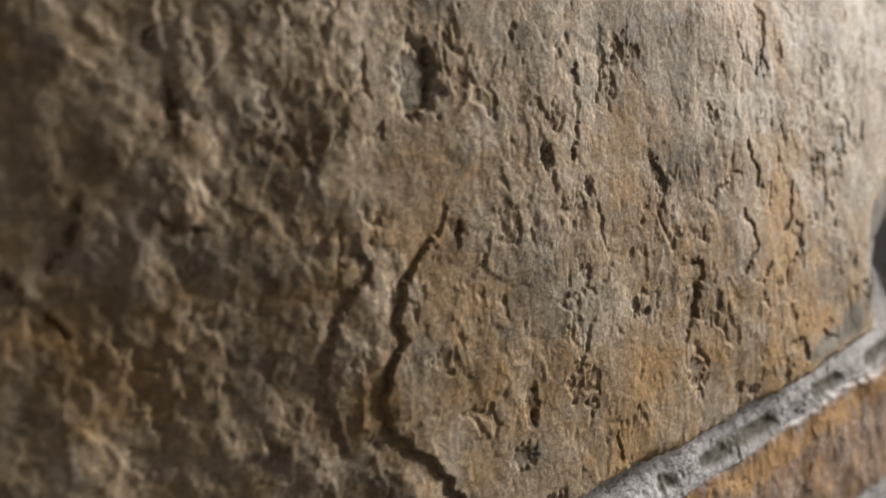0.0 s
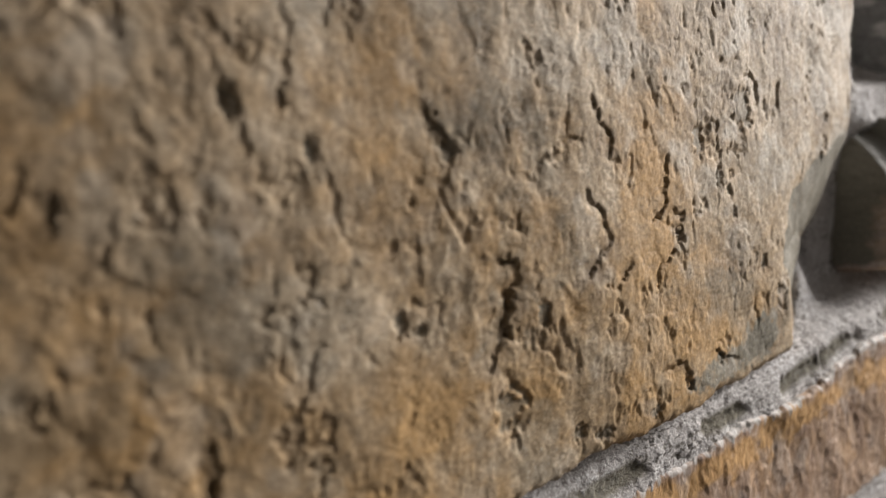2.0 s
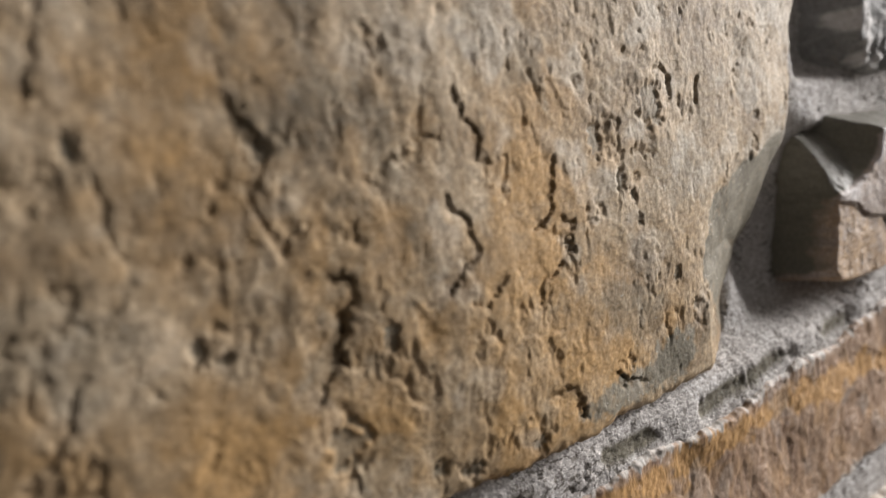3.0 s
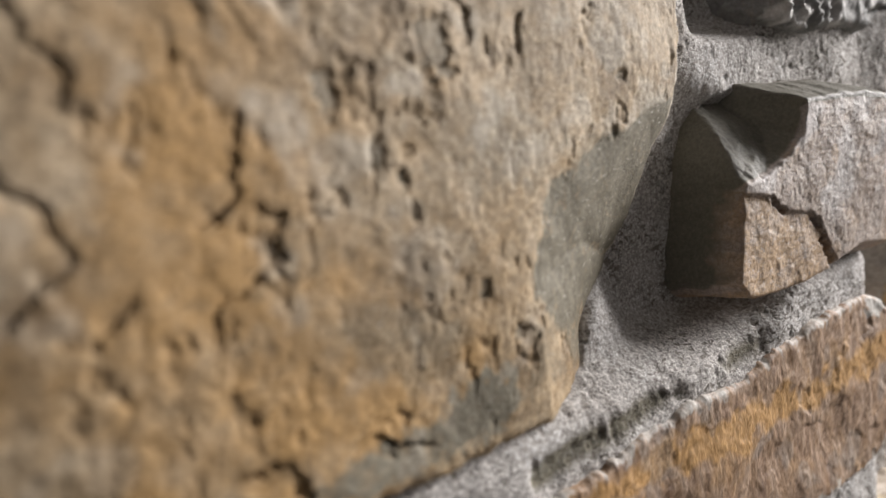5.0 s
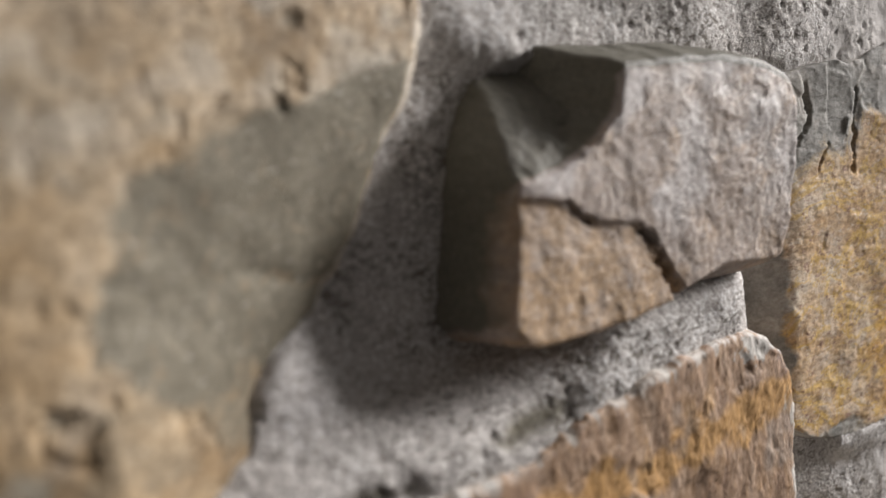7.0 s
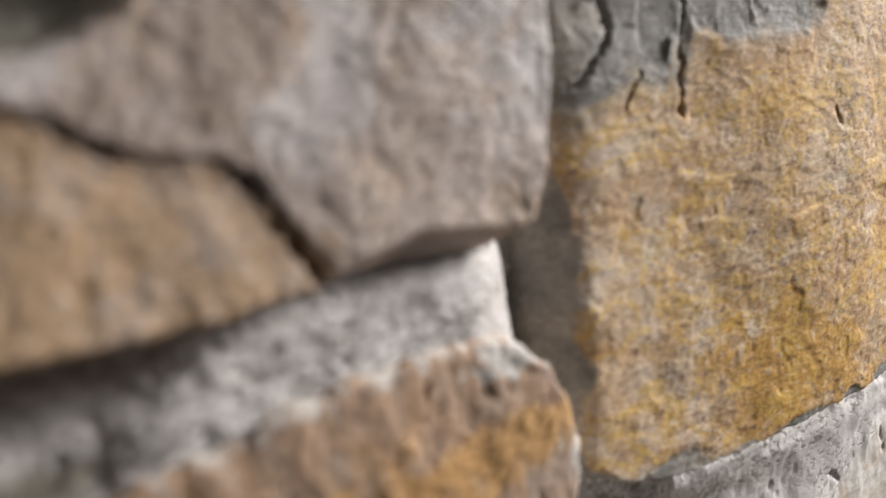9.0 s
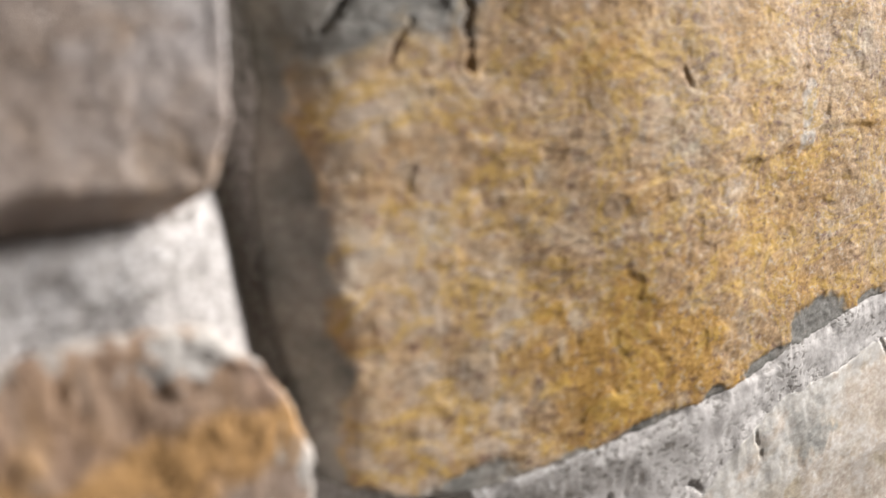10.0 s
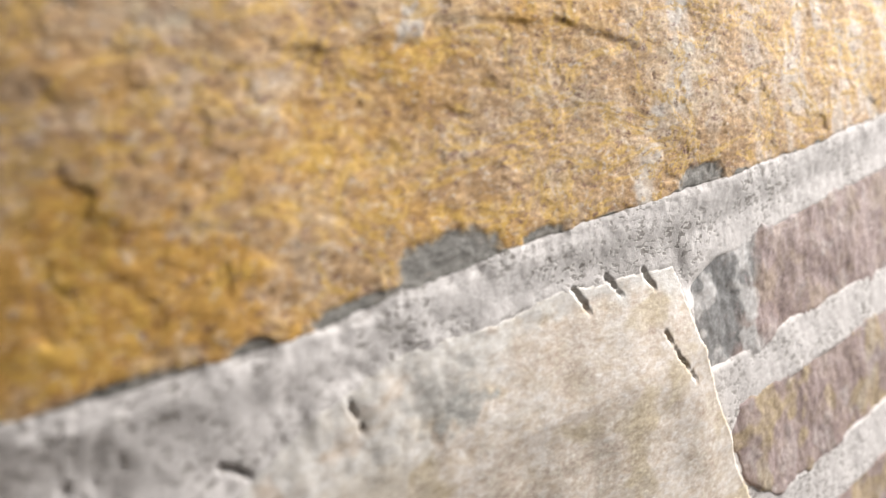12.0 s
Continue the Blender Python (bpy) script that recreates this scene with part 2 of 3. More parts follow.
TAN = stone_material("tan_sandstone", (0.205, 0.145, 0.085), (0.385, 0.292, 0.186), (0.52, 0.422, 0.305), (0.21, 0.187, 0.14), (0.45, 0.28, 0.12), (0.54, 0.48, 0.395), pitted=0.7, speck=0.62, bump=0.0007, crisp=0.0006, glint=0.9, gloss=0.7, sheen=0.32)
# its dark grey also deepens the shaded left face of the small stone
PINK = stone_material("pinkish_sandstone", (0.28, 0.215, 0.175), (0.385, 0.31, 0.262), (0.50, 0.43, 0.385), (0.165, 0.155, 0.125), (0.45, 0.30, 0.17), (0.49, 0.445, 0.425), patch=0.02, speck=0.6, bump=0.0006, grain_size=0.0015, crisp=0.00025, pitted=0.1, fleck=((0.55, 0.49, 0.46), (0.26, 0.195, 0.155)), fleck_size=0.0024, gloss=0.55, sheen=0.6)
RUST = stone_material("rusty_sandstone", (0.215, 0.135, 0.092), (0.345, 0.23, 0.153), (0.45, 0.335, 0.255), (0.33, 0.30, 0.275), (0.50, 0.29, 0.115), (0.56, 0.53, 0.49), patch=0.014, speck=0.5, bump=0.0009, gloss=0.6, sheen=0.5, drawn=(1.5, 1.0, 0.45))
OCHRE = stone_material("ochre_sandstone", (0.34, 0.21, 0.10), (0.505, 0.337, 0.185), (0.605, 0.478, 0.345), (0.235, 0.226, 0.205), (0.56, 0.318, 0.08), (0.60, 0.535, 0.465), patch=0.022, speck=0.6, bump=0.0007, pitted=0.0,
                       fleck=((0.66, 0.585, 0.50), (0.23, 0.125, 0.095)), fleck_size=0.0026, vein=(0.66, 0.42, 0.09), drawn=(0.6, 1.0, 1.0), crisp=0.0005)
BEIGE = stone_material("beige_sandstone", (0.53, 0.45, 0.37), (0.66, 0.58, 0.50), (0.73, 0.67, 0.60), (0.43, 0.42, 0.39), (0.53, 0.44, 0.29), (0.70, 0.67, 0.62), patch=0.02, speck=0.55, bump=0.0003, pitted=0.0, drawn=(0.6, 1.0, 1.0), crisp=0.0003)
PURPLE = stone_material("grey_brown_stone", (0.26, 0.195, 0.18), (0.36, 0.28, 0.262), (0.44, 0.36, 0.34), (0.265, 0.262, 0.255), (0.42, 0.33, 0.21), (0.60, 0.58, 0.56), patch=0.025, bump=0.0003, pitted=0.2)


def mortar_material():
    n = Nodes("sandy_mortar")
    colour = n.ramp(n.grain(0.03, 5, 0.6), (0.3, (0.45, 0.425, 0.405)), (0.55, (0.56, 0.535, 0.515)), (0.75, (0.64, 0.615, 0.60)))
    sand = n.grain(0.0013, 3, 0.75)
    colour = n.mix(0.8, colour, n.ramp(sand, (0.32, 0.15), (0.5, 0.5), (0.66, 0.95)), "OVERLAY")
    colour = n.mix(n.ramp(n.marks[2], (0.3, 0.0), (0.7, 0.85)), colour, (0.70, 0.668, 0.642))
    # olive moss tone of the joint hollows, also used to darken the groove
    moss_and_groove = n.mix(0.7, (0.155, 0.14, 0.098), n.ramp(n.grain(0.004, 4, 0.7), (0.35, 0.2), (0.65, 0.85)), "OVERLAY")
    colour = n.mix(n.ramp(n.marks[0], (0.25, 0.0), (0.7, 0.85)), colour, moss_and_groove)
    # small washed-out pits where sand grains are lost, coloured darker too
    calm = n.ramp(n.marks[2], (0.3, 1.0), (0.7, 0.3))
    stretch = n.tree.nodes.new("ShaderNodeMapping")
    stretch.inputs["Scale"].default_value = (0.6, 1.0, 1.0)
    n.link(n.place, stretch.inputs["Vector"])
    n.place = stretch.outputs["Vector"]
    lost = n.calc("MULTIPLY", n.ramp(n.grain(0.0021, 2, 0.6, 0.4), (0.40, 1.0), (0.455, 0.0)), n.ramp(n.grain(0.018, 3, 0.6), (0.40, 0.15), (0.60, 1.0)))
    lost = n.calc("MULTIPLY", lost, n.ramp(n.marks[2], (0.3, 1.0), (0.7, 0.8)))
    colour = n.mix(n.calc("MULTIPLY", lost, 0.8), colour, (0.17, 0.15, 0.125))
    return n.finish(colour, [(n.calc("SUBTRACT", 1.0, n.calc("MULTIPLY", lost, calm)), 0.0008, 0.8), (n.calc("MULTIPLY", sand, calm), 0.0007, 0.9)], 0.95, 0.15)


MORTAR = mortar_material()


def plain_material(name, colour, size=0.3):
    n = Nodes(name)
    low = tuple(0.85 * c for c in colour)
    return n.finish(n.ramp(n.grain(size, 6, 0.6), (0.35, low), (0.65, colour)), [(n.grain(0.01, 4), 0.001, 0.3)], 0.8, 0.3)


PLASTER = plain_material("plaster", (0.18, 0.175, 0.17))
BOARDS = plain_material("screed_floor", (0.16, 0.153, 0.146))

# ---------------------------------------------------------------- the room that closes the place
def box(name, low, high, material, kind="structure", label=""):
    bm = bmesh.new()
    bmesh.ops.create_cube(bm, size=1)
    for v in bm.verts:
        v.co = [(a + b) / 2 + c * (b - a) for a, b, c in zip(low, high, v.co)]
    mesh = bpy.data.meshes.new(name)
    bm.to_mesh(mesh)
    bm.free()
    mesh.materials.append(material)
    return tagged(new(name, mesh), label, "", "", kind)


box("floor", (-2.0, -3.0, -0.1), (3.15, 0.3, 0.0), BOARDS)
box("ceiling", (-2.0, -3.0, 2.5), (3.15, 0.3, 2.6), PLASTER)
box("wall_west", (-2.0, -3.0, 0.0), (-1.8, 0.06, 2.5), PLASTER)
box("wall_south", (-1.8, -3.0, 0.0), (2.95, -2.8, 2.5), PLASTER)
# the end wall with its window opening
box("wall_east", (2.95, -3.0, 0.0), (3.15, -1.26, 2.5), PLASTER)
box("wall_east_below", (2.95, -1.26, 0.0), (3.15, 0.06, 1.48), PLASTER)
box("wall_east_above", (2.95, -1.26, 2.48), (3.15, 0.06, 2.5), PLASTER)
box("wall_east_corner", (2.95, -0.32, 1.48), (3.15, 0.06, 2.48), PLASTER)

# ---------------------------------------------------------------- stones
BIG = [(-0.05, 0.10), (-0.05, -0.10), (-0.04, -0.150), (0.10, -0.158), (0.22, -0.160), (0.324, -0.164), (0.41, -0.170), (0.46, -0.172), (0.485, -0.168),
       (0.492, -0.153), (0.505, -0.142), (0.521, -0.128), (0.538, -0.097), (0.546, -0.082), (0.552, -0.068), (0.560, -0.045), (0.566, 0.0), (0.565, 0.10)]
CHIP = [(0.585, -0.052), (0.556, -0.066), (0.530, -0.074), (0.499, -0.082), (0.475, -0.090), (0.463, -0.099), (0.453, -0.110), (0.454, -0.125), (0.462, -0.142), (0.472, -0.154), (0.490, -0.172)]
# cracks: width and depth in millimetres, then the line, drawn downwards
BIG_CRACKS = [
    (4, 7, [(0.1476, 0.032), (0.1495, 0.021), (0.142, 0.008)]), (4, 7, [(0.064, 0.030), (0.063, 0.020), (0.062, 0.013)]), (3.2, 5, [(0.051, -0.006), (0.054, -0.011), (0.063, -0.015)]),
    (3, 4, [(0.111, 0.040), (0.113, 0.034)]), (1.3, 2.5, [(0.216, 0.018), (0.214, -0.002), (0.208, -0.020)]), (2.4, 4, [(0.1497, -0.032), (0.147, -0.041)]), (1.2, 2, [(0.162, -0.039), (0.154, -0.053)]),
    (2.4, 3, [(0.193, -0.009), (0.197, -0.020)]), (2.4, 4, [(0.171, -0.102), (0.1685, -0.118)]), (2.6, 3, [(0.210, -0.139), (0.211, -0.151)]), (4, 5, [(0.033, 0.0), (0.027, -0.011), (0.023, -0.018)]),
    (4, 5, [(0.010, -0.016), (0.016, -0.027), (0.022, -0.038)]), (3, 4, [(0.063, 0.045), (0.061, 0.039)]), (2.4, 3.5, [(0.348, 0.010), (0.350, 0.001)]),
]
BIG_CRACKS_FAR = [
    (1.5, 4, [(0.273, -0.077), (0.280, -0.080), (0.279, -0.087), (0.274, -0.091)]), (5.0, 9, [(0.275, -0.090), (0.270, -0.0995), (0.272, -0.104)]), (1.6, 4, [(0.272, -0.104), (0.264, -0.108), (0.262, -0.114)]),
    (2.0, 4, [(0.3245, -0.031), (0.327, -0.039), (0.332, -0.046), (0.3315, -0.055)]), (1.8, 4, [(0.316, -0.063), (0.321, -0.070), (0.325, -0.078), (0.325, -0.084), (0.317, -0.090), (0.310, -0.093)]),
    (2.6, 4, [(0.366, -0.059), (0.364, -0.069), (0.361, -0.078), (0.354, -0.083)]), (1.5, 4, [(0.367, -0.080), (0.373, -0.083), (0.369, -0.092), (0.359, -0.100), (0.3515, -0.102), (0.3505, -0.108)]),
    (1.5, 3.5, [(0.335, -0.0945), (0.329, -0.100), (0.320, -0.101)]), (2.6, 6, [(0.435, -0.032), (0.443, -0.039), (0.439, -0.047)]), (1.6, 4, [(0.463, -0.039), (0.461, -0.051)]),
    (1.8, 4, [(0.351, -0.142), (0.362, -0.146), (0.364, -0.157)]), (2.2, 5, [(0.385, -0.147), (0.3915, -0.153), (0.404, -0.158)]), (2.0, 4, [(0.253, -0.024), (0.2575, -0.032), (0.261, -0.040)]), (1.3, 3, [(0.310, -0.0437), (0.3165, -0.0454)]),
]
# hollows: place, half width and half height in millimetres
BIG_PITS = [(0.259, -0.039, 4, 4), (0.288, -0.101, 3, 6), (0.268, -0.129, 7, 8), (0.214, -0.032, 2.5, 4), (0.232, -0.088, 2.5, 4), (0.238, -0.092, 3, 2), (0.426, -0.047, 8, 9), (0.390, -0.056, 4, 7), (0.402, -0.074, 3, 5), (0.411, -0.091, 2, 3),
            (0.409, -0.081, 2, 3), (0.511, -0.062, 3, 2.5), (0.160, -0.128, 6, 5), (0.143, 0.020, 9, 12), (0.340, -0.158, 4, 2.5), (0.297, -0.150, 4, 3), (0.310, -0.155, 5, 2.5), (0.431, -0.119, 2.5, 4), (0.443, -0.136, 3, 3), (0.194, -0.016, 3, 5)]
PLATE = [(0.148, -0.020), (0.144, -0.030), (0.136, -0.038), (0.1245, -0.048), (0.121, -0.055), (0.119, -0.068), (0.115, -0.073), (0.110, -0.082), (0.107, -0.088), (0.109, -0.0975), (0.116, -0.107), (0.1235, -0.116), (0.129, -0.131), (0.150, -0.165)]
PLATE_THIN = [(0.1095, -0.033), (0.1127, -0.0395), (0.1095, -0.0445), (0.1015, -0.0503), (0.097, -0.057), (0.092, -0.066), (0.090, -0.075), (0.092, -0.100)]


def chip_distance(x, z):
    d, side = line_distance(x + 0.004 * ripple(x, z, 0.02, 41) + 0.0015 * ripple(x, z, 0.006, 44), z + 0.004 * ripple(x, z, 0.02, 42), CHIP)
    return np.where((side > 0) & (x > 0.45), d, -d)


def big_front(x, z):
    y = -0.004 + 0.25 * (x - 0.27) ** 2 + 0.12 * np.clip(0.11 - x, 0, None) + 0.06 * np.clip(z - 0.03, 0, None)
    chip = chip_distance(x, z)
    calm = 1 - 0.8 * smooth(0, 0.003, chip)
    y = y + 0.0022 * rough(x, z, 0.09, 5, 3, 0.45)
    # the broken part beyond the plate is coarse and lumpy
    coarse = smooth(0.130, 0.088, x + 0.02 * ripple(x, z, 0.04, 80))
    y = y + coarse * (0.0011 * rough(x, 0.8 * z, 0.036, 81, 3, 0.5) + 0.0006 * facets(x, 0.8 * z, 0.014, 83) - 0.0005 * np.abs(rough(x, 0.8 * z, 0.018, 84, 3, 0.55)))
    # grainy face: fine lumps, short upright gouges in patches, thin flakes with a sharp rim
    patchy = smooth(-0.35, 0.35, rough(x, z, 0.05, 74, 3))
    grain = (0.42 + 0.26 * patchy + 0.45 * coarse) * (0.00055 * rough(x, 0.9 * z, 0.012, 8, 5, 0.6) + 0.00055 * facets(x, 0.9 * z, 0.011, 211) + 0.00030 * facets(x, 0.9 * z, 0.0048, 213))
    gouge = rough(1.4 * x, 0.7 * z, 0.010, 12, 4, 0.68)
    grain = grain + (0.3 + 0.7 * patchy) * 0.0008 * smooth(0.45, 1.15, gouge)
    flake = rough(1.1 * x, 0.8 * z, 0.030, 21, 5, 0.6)
    grain = grain + 0.0010 * smooth(0.28, 0.33, flake) * (1 - 0.9 * smooth(0.3, 0.7, flake)) * smooth(-0.05, 0.3, ripple(x, z, 0.03, 22))
    y = y + grain * calm
    d, side = line_distance(x + 0.002 * rough(x, z, 0.008, 31, 3), z + 0.002 * rough(x, z, 0.008, 32, 3), PLATE)
    y = y + 0.0036 * np.where(side < 0, np.exp(-d / 0.0045), 0) * smooth(-0.030, -0.062, z) + 0.0012 * np.where(side < 0, np.exp(-d / 0.003), 0) * smooth(-0.018, -0.03, z) * smooth(-0.062, -0.05, z)
    y = y + flake_edge(x, z, PLATE_THIN, 0.0022, 0.004, 34, 0.0015)
    for n, (wide, deep, points) in enumerate(BIG_CRACKS + BIG_CRACKS_FAR):
        y = y + crack(x, z, points, (0.12 + 0.19 * wide) / 1000, 0.75 * deep / 1000, 3 + n, 0.0020) + flake_edge(x, z, points, 0.00028 * deep, 0.0040, 3 + n, 0.0020)
    for n, (cx, cz, rx, rz) in enumerate(BIG_PITS):
        y = y + 0.0011 * spot(x, z, cx, cz, rx / 1000, rz / 1000, n, 0.55)
    fade = smooth(-0.152, -0.118, z)
    return y + fade * (0.36 * 0.006 * np.log1p(np.exp(np.clip(chip / 0.006, -30, 30))) + 0.0004 * smooth(0, 0.0020, chip)) + (1 - fade) * 0.45 * np.clip(x - 0.452, 0, None)


def big_marks(x, z):
    chip = chip_distance(x, z)
    vein = np.exp(-((rough(x, z, 0.025, 55, 4) / 0.07) ** 2))
    bare_or_shade = smooth(-0.004, 0.004, chip + 0.003 * rough(x, z, 0.010, 57, 4)) * (1 - 0.45 * vein * smooth(-0.075, -0.10, z)) * (1 - 0.35 * smooth(-0.135, -0.152, z))
    bare_or_shade = np.maximum(bare_or_shade, 0.45 * smooth(0.02, 0.55, rough(x, z, 0.05, 51, 5)))
    bare_or_shade = np.maximum(bare_or_shade, 0.9 * spot(x, z, 0.425, -0.154, 0.016, 0.012, 4))
    bare_or_shade = np.maximum(bare_or_shade, 0.75 * spot(x, z, 0.395, -0.157, 0.035, 0.008, 6))
    # the hollows are greyed and darkened in colour as well
    for n, (cx, cz, rx, rz) in enumerate(BIG_PITS):
        bare_or_shade = np.maximum(bare_or_shade, 0.6 * spot(x, z, cx, cz, rx / 1000, rz / 1000, n, 0.55))
    warm = smooth(0.02, -0.10, z) * smooth(0.0, 0.2, x)
    stain = np.clip((0.08 + 0.38 * warm) + 0.6 * rough(x, z, 0.055, 61, 5), 0, 0.85) * smooth(0.47, 0.41, x - 0.2 * (z + 0.1))
    rim = smooth(0.0050, 0.0005, inside_distance(x, z, BIG) + 0.002 * rough(x, z, 0.01, 58, 3)) * smooth(0.485, 0.50, x)
    pale = 0.35 * smooth(0.24, 0.44, x) * smooth(-0.13, -0.04, z)
    return bare_or_shade * (1 - rim), stain * (1 - smooth(0.0, 0.004, chip)), np.maximum(rim, np.clip(pale + 0.35 * smooth(0.1, 0.6, rough(x, z, 0.03, 63, 3)), 0, 0.6) * (1 - smooth(0.0, 0.004, chip)))


stone("big", "large rough tan sandstone block with cracks and a chipped grey corner", BIG, big_front, big_marks, TAN, 0.0007, 0.006, seed=11)

WEDGE = [(0.577, -0.073), (0.570, -0.090), (0.563, -0.111), (0.553, -0.150), (0.557, -0.156), (0.568, -0.159), (0.597, -0.161), (0.622, -0.159), (0.650, -0.162), (0.668, -0.163), (0.677, -0.159),
         (0.684, -0.145), (0.687, -0.125), (0.688, -0.104), (0.684, -0.094), (0.671, -0.082), (0.645, -0.076), (0.61, -0.073), (0.59, -0.071)]
RECESS = [(0.55, -0.1115), (0.566, -0.1115), (0.580, -0.110), (0.592, -0.105), (0.603, -0.097), (0.6065, -0.086), (0.608, -0.06)]


def wedge_lines(x):
    top = np.interp(x, [0.60, 0.645, 0.671, 0.690, 0.706], [-0.086, -0.088, -0.093, -0.102, -0.109])
    split = np.interp(x, [0.55, 0.575, 0.588, 0.606, 0.613, 0.626], [-0.112, -0.118, -0.127, -0.131, -0.140, -0.160])
    return top, split


def wedge_front(x, z):
    y = -0.003 - 0.075 * (x - 0.6) * np.clip((z + 0.165) / 0.06, 0, 1) + 0.0006 * rough(x, z, 0.02, 105, 2) + 0.0003 * facets(x, z, 0.005, 107) + 0.00015 * rough(x, z, 0.003, 108, 2, 0.75)
    top, split = wedge_lines(x)
    # broken-out corner: a floor that slopes back towards the top, and a steep wall on its right
    _, side = line_distance(x + 0.0008 * ripple(x, z, 0.005, 111), z + 0.0008 * ripple(x, z, 0.005, 112), RECESS)
    wall_d, _ = line_distance(x, z, RECESS[2:])
    broken = np.minimum(np.clip(0.80 * (z + 0.1115) + 12 * np.clip(z + 0.1, 0, None) ** 2, 0, 0.036), 2.2 * wall_d) + 0.0009 * facets(x, z, 0.007, 114) + 0.0005 * rough(x, z, 0.006, 115, 3)
    bevel = np.clip(2.6 * (z - top - 0.004 + 0.0007 * rough(x, z, 0.010, 116, 3)), 0, 0.03)
    y = y + np.where(side > 0, np.maximum(broken, bevel), bevel)
    y = y + crack(x, z, [(0.575, -0.118), (0.581, -0.121), (0.587, -0.127)], 0.0011, 0.004) + crack(x, z, [(0.606, -0.131), (0.612, -0.139), (0.616, -0.148), (0.622, -0.158)], 0.0016, 0.009)
    low = np.interp(x, [0.620, 0.645, 0.672], [-0.157, -0.153, -0.158])
    y = y + np.clip(1.6 * (low - z), 0, 0.02) * smooth(0.620, 0.626, x)
    return y + 0.0014 * smooth(0.0008, -0.0008, z - split) * (x < 0.624)


def wedge_marks(x, z):
    top, split = wedge_lines(x)
    d, side = line_distance(x, z, RECESS)
    left = np.interp(z, [-0.15, -0.111, -0.09, -0.073], [0.553, 0.563, 0.570, 0.577])
    # grey top and recess; the left face's shade and dimmed right edge are coloured in
    bare_or_shade = smooth(0.0, 0.003, z - top) * (x > 0.605) + smooth(0, 0.002, np.where(side > 0, d, 0)) + smooth(0.001, -0.001, x - left) + 0.8 * smooth(0.6855, 0.6875, x)
    stain = smooth(0.001, -0.002, z - split) * (x < 0.625) * smooth(0.001, 0.003, x - left) * (0.6 + 0.4 * rough(x, z, 0.015, 119, 3)) + 0.45 * smooth(0.0, 0.5, rough(x, z, 0.022, 120, 4))
    return np.clip(bare_or_shade, 0, 1), np.clip(stain, 0, 1), 0.85 * smooth(-0.35, 0.35, rough(x, z, 0.035, 121, 4)) * smooth(-0.158, -0.12, z) * smooth(0.0, 0.002, z - split) * (1 - np.clip(bare_or_shade, 0, 1))


stone("wedge", "small pinkish grey stone with a broken corner and a dark crack", WEDGE, wedge_front, wedge_marks, PINK, 0.0007, 0.0018, 0.055, 0.0012, 13, 0.15)

LOW = [(0.10, -0.189), (0.246, -0.188), (0.352, -0.192), (0.45, -0.194), (0.48, -0.1925), (0.511, -0.1905), (0.55, -0.190), (0.576, -0.187), (0.605, -0.183), (0.641, -0.182), (0.660, -0.1835),
       (0.673, -0.189), (0.681, -0.197), (0.686, -0.206), (0.6875, -0.225), (0.682, -0.258), (0.653, -0.272), (0.608, -0.268), (0.50, -0.270), (0.42, -0.266), (0.30, -0.275), (0.10, -0.275)]


def low_front(x, z):
    y = 0.002 + 0.0018 * rough(x, z, 0.04, 205, 2) + 0.0003 * rough(x, z, 0.012, 207, 4, 0.7) + 0.0006 * facets(x, z, 0.012, 206) + 0.0003 * facets(x, z, 0.004, 208)
    ribs = rough(x * 1.0, z * 0.18, 0.006, 209, 3)
    y = y + 0.00025 * ribs * smooth(-0.215, -0.19, z)
    for points in ([(0.643, -0.189), (0.641, -0.198)], [(0.624, -0.181), (0.626, -0.190)]):
        y = y + crack(x, z, points, 0.0010, 0.0015)
    return y + 0.02 * np.clip(0.45 - x, 0, 0.3)


def low_marks(x, z):
    streak = np.abs(z - np.interp(x, [0.45, 0.505, 0.57, 0.61, 0.685], [-0.203, -0.2055, -0.210, -0.2145, -0.213])) + 0.006 * rough(x, z, 0.012, 220, 4)
    stain = np.clip(0.95 * (1 - smooth(0.002, 0.012, streak)) + 0.35 * smooth(0.1, 0.6, rough(x, z, 0.04, 221, 4)), 0, 1) * smooth(-0.185, -0.20, z)
    stain = np.maximum(stain, smooth(0.52, 0.42, x) * (0.10 + 0.45 * rough(x, z, 0.03, 224, 4)))
    inner = inside_distance(x, z, LOW) + 0.004 * rough(x, 0.5 * z, 0.008, 223, 4)
    lime = np.maximum(0.7 * smooth(0.004, 0.0, inner + 0.004 * rough(x, 0.4 * z, 0.0035, 225, 3)), 0.8 * spot(x, z, 0.668, -0.191, 0.011, 0.006, 12, 0.6))
    return 0.4 * smooth(0.2, 0.6, rough(x, z, 0.03, 222, 3)), stain, lime


stone("low", "rusty brown sandstone with an ochre streak and a limy edge", LOW, low_front, low_marks, RUST, 0.0009, 0.0022, seed=17)

YELLOW = [(0.86, -0.05), (0.81, -0.087), (0.76, -0.092), (0.703, -0.095), (0.702, -0.141), (0.697, -0.175), (0.695, -0.193), (0.696, -0.216), (0.698, -0.240), (0.712, -0.250), (0.742, -0.258), (0.80, -0.264), (0.863, -0.2655),
          (0.885, -0.262), (0.925, -0.261), (0.995, -0.260), (1.054, -0.260), (1.13, -0.259), (1.246, -0.254), (1.34, -0.250), (1.34, -0.03), (0.90, -0.03)]
SCAR = [(0.69, -0.02), (0.69, -0.130), (0.719, -0.136), (0.740, -0.130), (0.758, -0.130), (0.766, -0.113), (0.779, -0.118), (0.820, -0.119), (0.837, -0.112), (0.834, -0.100), (0.82, -0.02)]
